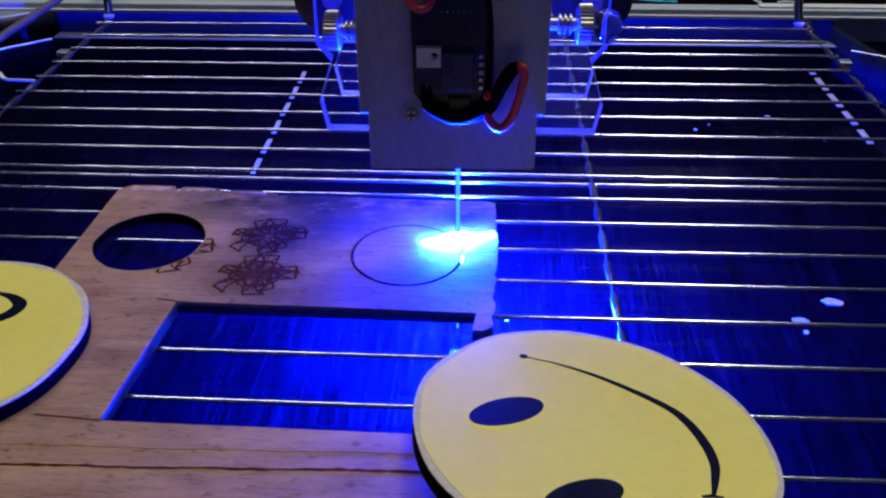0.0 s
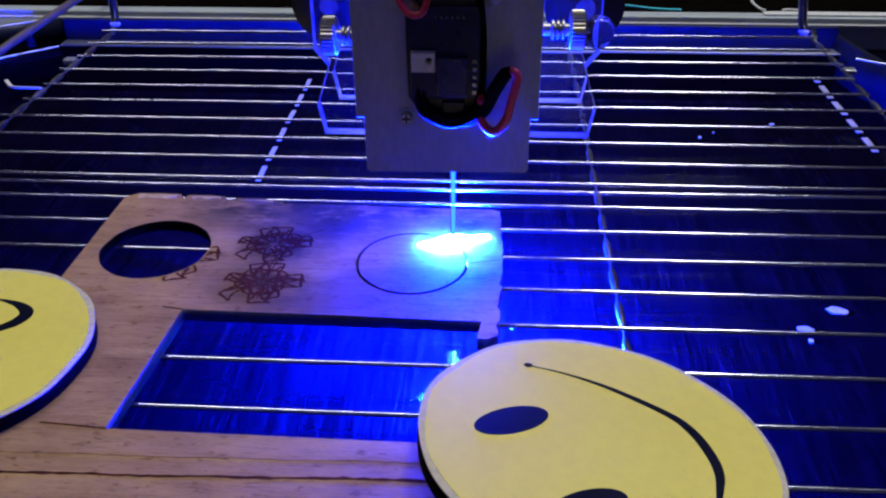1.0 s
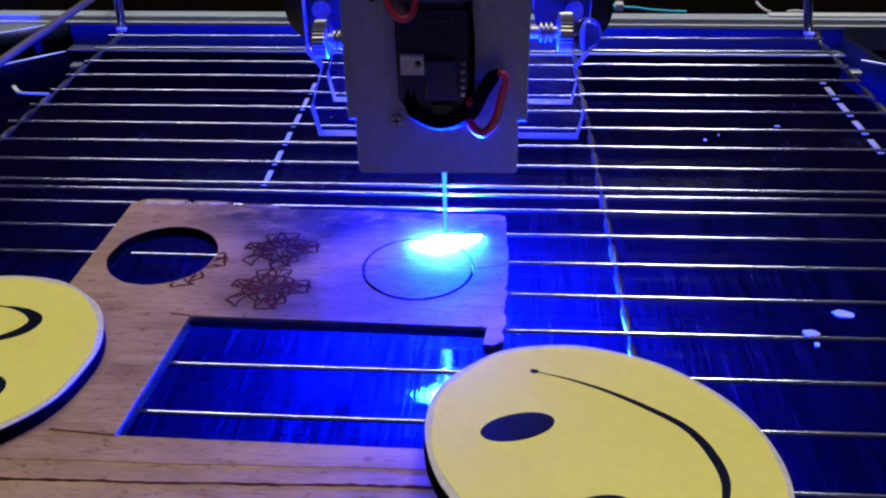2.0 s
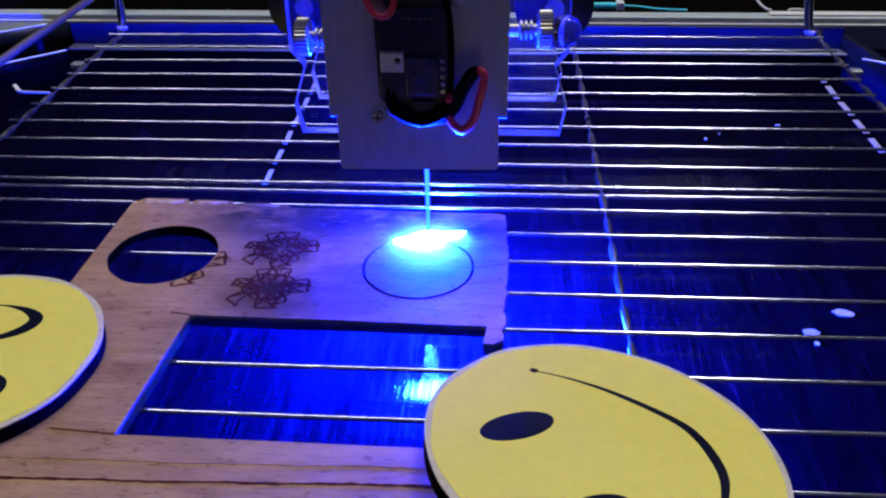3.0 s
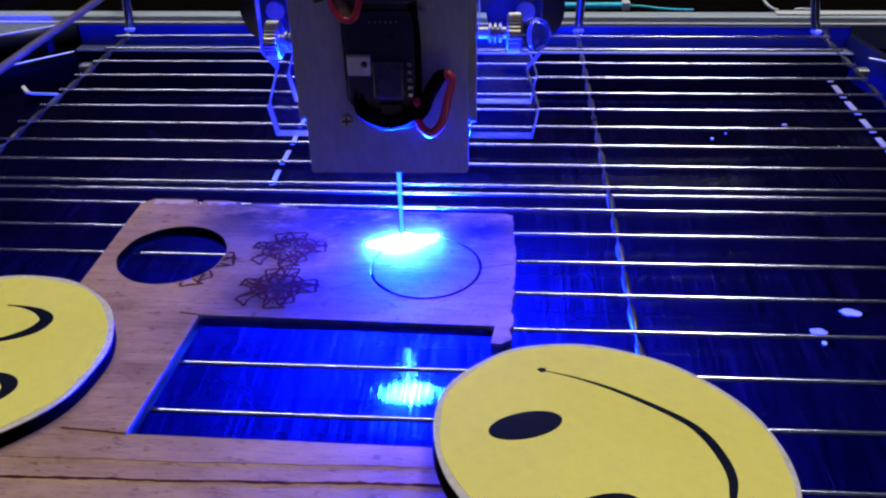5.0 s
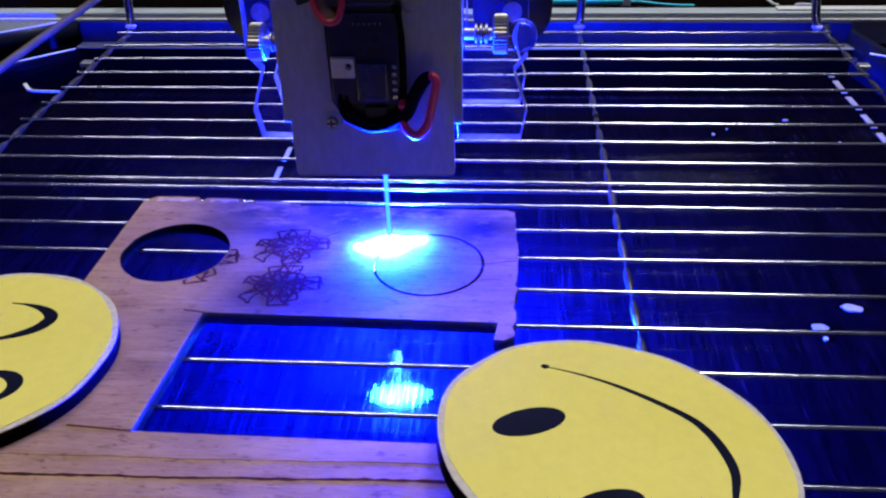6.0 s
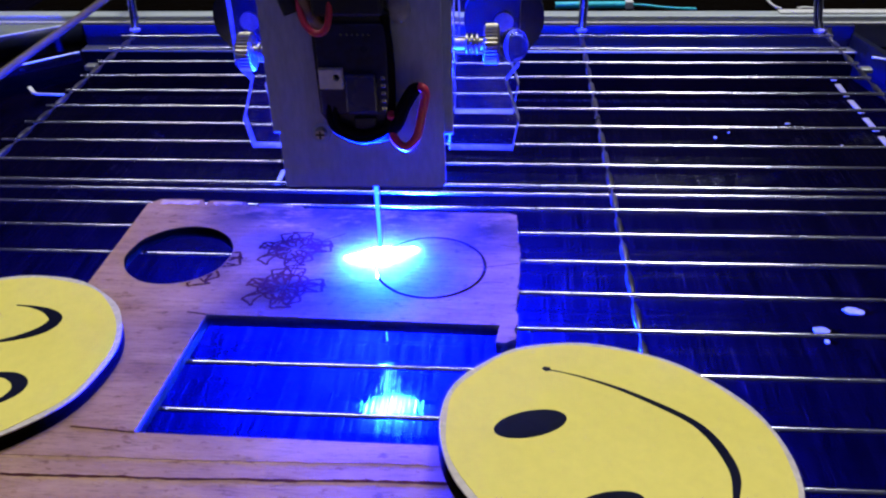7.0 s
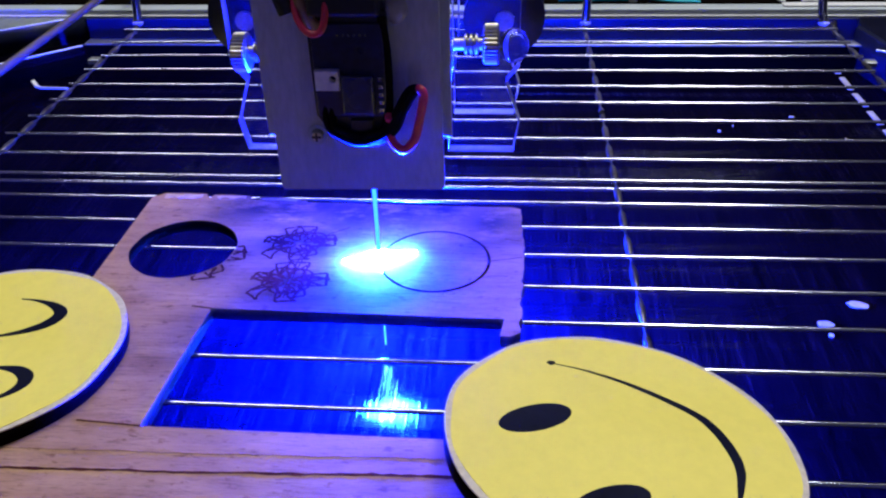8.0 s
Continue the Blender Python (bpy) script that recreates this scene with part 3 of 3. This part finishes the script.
def build_cut_disc():
    disc = holder("cut_disc", pose(0, 0, 0), "round plywood blank being cut loose from the board", "disc")
    part("blank", sheet([circle(*CUT, 0.930, 80)], RACK_TOP, Z_WOOD), [M_WOOD, M_BURNT_FILL], disc)
    rim = sheet([circle(*CUT, 0.932, 80, 0.003, 5), circle(*CUT, 0.917, 80, 0.006, 6)], Z_WOOD - 0.004, Z_WOOD + 0.002)
    part("charred_rim", rim, [M_CHAR, M_CHAR], disc, "thin charred rim along the cut")


build_cut_disc()


# ---- the painted discs ----
def build_face_disc(at, radius, th, label, seed):
    disc = holder("smiley_coaster", at, label, "coaster", "round face coasters")
    bm = sheet([circle(0, 0, radius - 0.015, 96, 0.006, seed)], -th, -0.025)
    part("blank", bm, [M_BURNT_FILL, M_BURNT_FILL], disc, "burnt dark wooden blank")
    bm = sheet([circle(0, 0, radius, 96, 0.012, seed + 1)], -0.025, -0.004)
    part("paper_rim", bm, [M_RIM, M_RIM], disc, "pale torn paper rim")
    bm = sheet([circle(0, 0, radius - 0.08, 96, 0.016, seed + 2)], -0.004, 0.004)
    return part("yellow_face", bm, [M_YELLOW, M_YELLOW], disc, "matt yellow printed face")


def stroke(face, name, pts, widths, drop=0.0):
    bm = bmesh.new()
    ribbon(bm, [(p[0], p[1] - drop) for p in pts], widths, 0.004, 0.001)
    part(name, bm, M_BLACK, face, "black printed stroke")


def tilted(x, y, z, ax, ay):
    """A pose whose plane rises by ax to the east and by ay to the north."""
    e1 = Vector((1, 0, ax)).normalized()
    n = Vector((-ax, -ay, 1)).normalized()
    e2 = n.cross(e1)
    m = Matrix((e1, e2, n)).transposed().to_4x4()
    return Matrix.Translation(Vector((x, y, z)) * U) @ m


def build_discs():
    d = build_face_disc(tilted(-0.69, -5.885, 0.56, -0.11, -0.11), 2.247, 0.27, "round yellow smiling face coaster leaning over the board's edge", 11)
    mouth = spline([(-0.80, 1.45), (-0.3, 1.345), (0.285, 1.115), (0.975, 0.685), (1.24, 0.355), (1.375, -0.075), (1.395, -0.42), (1.32, -0.74), (1.25, -0.97)], 8)
    n = len(mouth) - 1
    stroke(d, "mouth", mouth, [0.022 + 0.125 * max(0.0, math.sin(math.pi * min(1, k / n * 0.88))) ** 1.6 for k in range(n + 1)], 0.025)
    for u, v in ((-0.845, 0.696), (-0.835, -0.927)):
        c, s = math.cos(radians(30)), math.sin(radians(30))
        pts = []
        for k in range(48):
            a = 2 * math.pi * k / 48
            p, q = u + 0.53 * math.cos(a), v + 0.245 * math.sin(a)
            pts.append((p * c - q * s, p * s + q * c - 0.03))
        part("eye", sheet([pts], 0.004, 0.005), [M_BLACK, M_BLACK], d, "black oval eye")
    stroke(d, "mouth_corner", [(-0.86, 1.42), (-0.82, 1.46), (-0.76, 1.47)], [0.08, 0.11, 0.07], 0.025)
    stroke(d, "mouth_corner", [(1.11, -1.0), (1.24, -0.97), (1.37, -0.98)], [0.04, 0.06, 0.04], 0.025)
    d = build_face_disc(pose(-9.95 * U, -4.35 * U, 0.40 * U), 2.06, 0.25, "round yellow face coaster lying flat on the plywood board", 23)
    arc1 = spline([(0.0, 1.20), (0.3, 1.16), (0.6, 1.05), (0.80, 0.86), (0.74, 0.62), (0.5, 0.42), (0.15, 0.27), (-0.25, 0.18)], 8)
    arc2 = spline([(0.25, -0.47), (0.5, -0.46), (0.78, -0.5), (0.97, -0.64), (0.98, -0.84), (0.80, -1.06), (0.4, -1.25)], 8)
    for a in (arc1, arc2):
        n = len(a) - 1
        stroke(d, "closed_eye", a, [0.03 + 0.19 * math.sin(math.pi * k / n) ** 2 for k in range(n + 1)])
    bm = bmesh.new()
    box(bm, (-2.4, -7.75, Z_WOOD), (-1.98, -6.9, 0.58), 0.02)
    thing("wood_offcut", bm, M_WOOD, "small plywood offcut propping a coaster on the board", "offcut")


build_discs()


# ---- the laser head ----
def build_head():
    """Its origin is the burning point on the board."""
    head = holder("laser_head", pose(-2.569 * U, -0.871 * U, Z_WOOD * U), "grey laser head with circuit board, wires and clear acrylic brackets", "laser head")
    bm = sheet([[(-1.37, 1.72), (-1.33, 1.67), (1.19, 1.70), (1.23, 1.75), (1.20, 6.6), (-1.36, 6.6)]], 0, 0.17)
    bmesh.ops.transform(bm, matrix=pose(0, -0.43 * U, 0, 90), verts=bm.verts[:])
    part("front_plate", bm, [M_PLATE, M_PLATE], head, "grey aluminium plate")
    bm = bmesh.new()
    box(bm, (-1.52, -0.43, 2.53), (1.36, -0.37, 6.6), 0.02)
    part("back_plate", bm, M_PLATE, head)
    bm = bmesh.new()
    tube(bm, [(0, 0, 1.75), (0, 0, 2.2), (0, 0, 4.6)], [0.25, 0.32, 0.32], 24)
    part("laser_barrel", bm, M_CHIP, head, smooth=40)
    left = [(-1.3, 4.9), (-2.42, 4.9), (-2.38, 4.1), (-2.39, 3.2), (-2.17, 2.92), (-2.41, 2.2), (-2.31, 1.66), (-1.2, 1.66), (-1.2, 2.4), (-1.3, 3.2)]
    for s in (1, -1):
        pts = [(s * x, z) for x, z in left]
        for y in (1.12, 2.75):
            bm = sheet([pts], 0, 0.30, 0.015)
            bmesh.ops.transform(bm, matrix=pose(0, y * U, 0, 90), verts=bm.verts[:])
            part("acrylic_bracket", bm, [M_CLEAR, M_FROST], head, "thick clear acrylic bracket with bright edges")
        bm = bmesh.new()
        rims = ((1.2, 0.58), (1.23, 0.66), (1.36, 0.66), (1.45, 0.58), (1.54, 0.66), (1.67, 0.66), (1.70, 0.58))
        tube(bm, [(s * 2.12, y, 3.86) for y, q in rims], [q for y, q in rims], 40)
        wheel = part("guide_wheel", bm, M_CHIP, head, "black plastic guide wheel", smooth=40)
        bm = bmesh.new()
        tube(bm, [(s * 2.12, 1.12, 3.86), (s * 2.12, 1.76, 3.86)], 0.16, 16)
        part("axle", bm, M_BRASS, wheel, smooth=40)
    for x0, x1, z in ((1.36, 1.93, 3.76), (-1.50, -1.98, 3.62)):
        bm = bmesh.new()
        tube(bm, [(x0, 0.3, z), (x1, 0.3, z)], 0.1, 14)
        bolt = part("bolt", bm, M_BRASS, head, smooth=40)
        bm = bmesh.new()
        s = 1 if x1 > 0 else -1
        n = 64
        rings = []
        for dx, rr in ((0, 0.26), (0.03, 0.31), (0.22, 0.31), (0.25, 0.27)):
            ring = []
            for k in range(n):
                a = 2 * math.pi * k / n
                q = rr - (0.02 if k % 2 and rr > 0.3 else 0)
                ring.append(bm.verts.new(Vector((x1 + s * (dx - 0.12), 0.3 + q * math.cos(a), z + q * math.sin(a))) * U))
            rings.append(ring)
        for a, b in zip(rings, rings[1:]):
            for k in range(n):
                bm.faces.new((a[k], a[(k + 1) % n], b[(k + 1) % n], b[k]))
        bm.faces.new(rings[0])
        bm.faces.new(rings[-1])
        part("knurled_nut", bm, M_BRASS, bolt, "knurled nickel thumb nut")
        for k in range(3):
            bm = bmesh.new()
            xc = x1 - s * (0.22 + 0.08 * k)
            tube(bm, [(xc - 0.03, 0.3, z), (xc - 0.015, 0.3, z), (xc + 0.015, 0.3, z), (xc + 0.03, 0.3, z)], [0.12, 0.16, 0.16, 0.12], 18)
            part("collar", bm, M_BRASS, bolt, smooth=40)
        if s > 0:
            bm = bmesh.new()
            bmesh.ops.create_uvsphere(bm, u_segments=24, v_segments=14, radius=1.0, matrix=Matrix.Translation((2.28 * U, 0.34 * U, 3.72 * U)) @ Matrix.Diagonal((0.24 * U, 0.26 * U, 0.27 * U, 1)))
            part("clear_bushing", bm, M_DOME, head, "clear domed plastic bushing", smooth=60)
    # driver board with its parts
    y = -0.6
    bm = sheet([[(-0.66, 4.6), (-0.64, 3.05), (-0.5, 2.82), (-0.34, 2.64), (-0.1, 2.57), (0.15, 2.60), (0.33, 2.78), (0.47, 3.02), (0.49, 4.6)]], 0, 0.2, 0.02)
    bmesh.ops.transform(bm, matrix=pose(0, y * U, 0, 90), verts=bm.verts[:])
    part("driver_case", bm, [M_CHIP, M_CHIP], head, "black driver case")
    bm = bmesh.new()
    box(bm, (-0.60, y - 0.25, 3.05), (0.44, y - 0.2, 4.45), 0.02)
    pcb = part("circuit_board", bm, M_PCB, head)
    bm = bmesh.new()
    box(bm, (-0.20, y - 0.36, 3.12), (0.27, y - 0.25, 3.72), 0.03)
    part("chip", bm, M_NAVY, pcb, "dark blue chip with a glossy top")
    bm = bmesh.new()
    box(bm, (-0.12, y - 0.26, 2.80), (0.22, y - 0.19, 3.0), 0.02)
    part("chip", bm, M_CHIP, pcb)
    # Added steel sliver draws the bright line along the chip's top edge.
    bm = bmesh.new()
    box(bm, (-0.05, y - 0.375, 3.70), (0.10, y - 0.36, 3.715), 0.0)
    part("pin", bm, M_STEEL, pcb)
    bm = sheet([[(-0.57, 3.50), (-0.22, 3.50), (-0.22, 3.80), (-0.57, 3.80)], circle(-0.31, 3.68, 0.05, 16)], 0, 0.12, 0.01)
    bmesh.ops.transform(bm, matrix=pose(0, (y - 0.25) * U, 0, 90), verts=bm.verts[:])
    part("white_connector", bm, [M_WHITE, M_WHITE], pcb, "white plastic connector")
    for k in range(5):
        bm = bmesh.new()
        box(bm, (0.33, y - 0.30, 3.14 + k * 0.12), (0.40, y - 0.25, 3.20 + k * 0.12), 0.01)
        part("pin", bm, M_STEEL, pcb)
    for k in range(6):
        bm = bmesh.new()
        box(bm, (-0.22 + k * 0.08, y - 0.27, 4.28), (-0.19 + k * 0.08, y - 0.25, 4.31), 0.0)
        part("pin", bm, M_STEEL, pcb)
    bm = bmesh.new()
    box(bm, (-0.56, y - 0.5, 4.62), (0.44, y, 5.5), 0.05)
    part("upper_housing", bm, M_CHIP, head)
    bm = bmesh.new()
    tube(bm, [(-0.69, y, 2.64), (-0.69, y - 0.06, 2.66)], 0.15, 20)
    part("washer", bm, M_ALU, head, smooth=40)
    bm = bmesh.new()
    tube(bm, [(-0.69, y - 0.06, 2.66), (-0.69, y - 0.15, 2.66)], [0.1, 0.08], 12)
    screw = part("screw", bm, M_ALU, head)
    bm = bmesh.new()
    box(bm, (-0.76, y - 0.17, 2.645), (-0.62, y - 0.14, 2.675))
    box(bm, (-0.705, y - 0.172, 2.59), (-0.675, y - 0.142, 2.73))
    part("screw_cross", bm, M_CHIP, screw, "dark cross recess of the screw")
    bm = bmesh.new()
    tube(bm, spline([(0.42, y - 0.1, 2.98), (0.44, y - 0.25, 2.80), (0.53, y - 0.3, 2.62), (0.68, y - 0.32, 2.55), (0.84, y - 0.32, 2.74), (0.93, y - 0.32, 3.1), (0.99, y - 0.32, 3.4), (0.95, y - 0.3, 3.50), (0.86, y - 0.2, 3.48)], 8), 0.07, 12)
    part("red_wire", bm, M_RED, head, "glossy red wire loop", smooth=60)
    for dx, r in ((0.0, 0.075), (0.09, 0.06)):
        bm = bmesh.new()
        tube(bm, spline([(-0.1 + dx, y - 0.22, 2.72), (0.2 + dx, y - 0.25, 2.66), (0.46 + dx, y - 0.27, 2.86), (0.62 + dx, y - 0.3, 3.2), (0.78 + dx, y - 0.28, 3.46), (0.9 + dx * 0.6, y - 0.24, 3.5)], 8), r, 10)
        part("black_wire", bm, M_CABLE, head, smooth=60)
    bm = bmesh.new()
    tube(bm, spline([(-0.78, y - 0.2, 5.0), (-0.72, y - 0.4, 4.62), (-0.56, y - 0.52, 4.42), (-0.38, y - 0.54, 4.44), (-0.30, y - 0.5, 4.66), (-0.3, y - 0.4, 5.0)], 8), 0.05, 10)
    part("red_wire", bm, M_RED, head, "glossy red wire loop", smooth=60)
    for k, r in ((0.03, 0.065), (0.12, 0.06)):
        bm = bmesh.new()
        tube(bm, spline([(-0.52 + k, y - 0.18, 3.25), (-0.50 + k, y - 0.24, 2.92), (-0.34 + k * 0.5, y - 0.28, 2.73 + k), (0.0, y - 0.3, 2.62 + k),
                         (0.32, y - 0.3, 2.73 + k), (0.44 - k * 0.3, y - 0.27, 2.95), (0.47, y - 0.2, 3.3), (0.47, y - 0.18, 4.0), (0.42, y - 0.2, 4.55)], 6), r, 10)
        part("black_wire", bm, M_CABLE, head, smooth=60)
    bm = bmesh.new()
    tube(bm, spline([(-0.98, y - 0.15, 5.3), (-0.95, y - 0.22, 4.9), (-0.86, y - 0.25, 4.62)], 5), 0.15, 12)
    part("cable_sheath", bm, M_CHIP, head, "black cable sheath", smooth=60)
    bm = bmesh.new()
    tube(bm, spline([(-0.72, y - 0.3, 5.2), (-0.66, y - 0.32, 4.75), (-0.58, y - 0.26, 4.50), (-0.5, y - 0.2, 4.40)], 5), 0.09, 12)
    part("tan_wire", bm, M_TAN, head, "dull tan wire", smooth=60)
    bm = bmesh.new()
    tube(bm, [(0.46, y - 0.27, 3.03), (0.47, y - 0.33, 3.10)], [0.07, 0.06], 10)
    part("red_wire_end", bm, M_RED, head, "short red wire end", smooth=60)
    bm = bmesh.new()
    bmesh.ops.create_icosphere(bm, subdivisions=3, radius=1.0, matrix=Matrix.Translation((0.62 * U, (y - 0.05) * U, 4.62 * U)) @ Matrix.Diagonal((0.17 * U, 0.09 * U, 0.22 * U, 1)))
    for v in bm.verts:
        v.co += Vector((1, 1, 1)) * (noise.noise(v.co * 500) * 0.03 * U)
    part("glue_blob", bm, M_GLUE, head, "pale translucent blob of glue", smooth=80)
    # the light that it gives
    bm = bmesh.new()
    tube(bm, [(0, 0, 1.8), (0, 0, 0.05)], [0.038, 0.028], 12)
    part("laser_beam", bm, M_BEAM, head, "thin glowing blue laser beam")
    # Glowing lumps, widened to stand in for glare above and its mirror image below.
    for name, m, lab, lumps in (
            ("burning_point", M_SPOT, "white-hot burning point with its glare, under the beam", ((0.02, -0.02, 0.04, 0.66, 0.06, 0.03, 15), (-0.03, -0.09, 0.045, 0.36, 0.22, 0.035, 20))),
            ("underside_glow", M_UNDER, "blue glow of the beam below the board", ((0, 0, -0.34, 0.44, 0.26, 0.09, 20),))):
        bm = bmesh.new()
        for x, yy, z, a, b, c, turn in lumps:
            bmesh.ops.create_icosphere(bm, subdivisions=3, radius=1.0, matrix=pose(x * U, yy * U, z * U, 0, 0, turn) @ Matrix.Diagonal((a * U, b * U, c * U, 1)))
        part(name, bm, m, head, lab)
    bm = bmesh.new()
    tube(bm, [(0, 0, -0.40), (0, 0, -0.7), (0, 0, -1.5), (0, 0, Z_BASE - Z_WOOD + 0.02)], [0.03, 0.026, 0.016, 0.014], 10)
    for f in bm.faces:
        f.material_index = 0 if f.calc_center_median().z > -1.49 * U else 1
    part("lower_beam", bm, [M_LOWER, M_FAINT], head, "glowing blue beam below the board")
    return head


laser_head = build_head()


def motions():
    rows = [(0.0, -2.569, -0.871), (0.5, -2.645, -0.782), (1.0, -2.744, -0.680), (1.5, -2.860, -0.588), (2.25, -3.08, -0.475), (3.0, -3.310, -0.425),
            (3.5, -3.468, -0.413), (4.0, -3.630, -0.440), (4.5, -3.775, -0.480), (5.25, -3.99, -0.585), (6.0, -4.170, -0.735), (6.5, -4.266, -0.878),
            (7.0, -4.340, -1.027), (7.5, -4.383, -1.195), (8.0, -4.407, -1.325)]
    walk(laser_head, [(t, pose(x * U, y * U, Z_WOOD * U)) for t, x, y in rows])


motions()
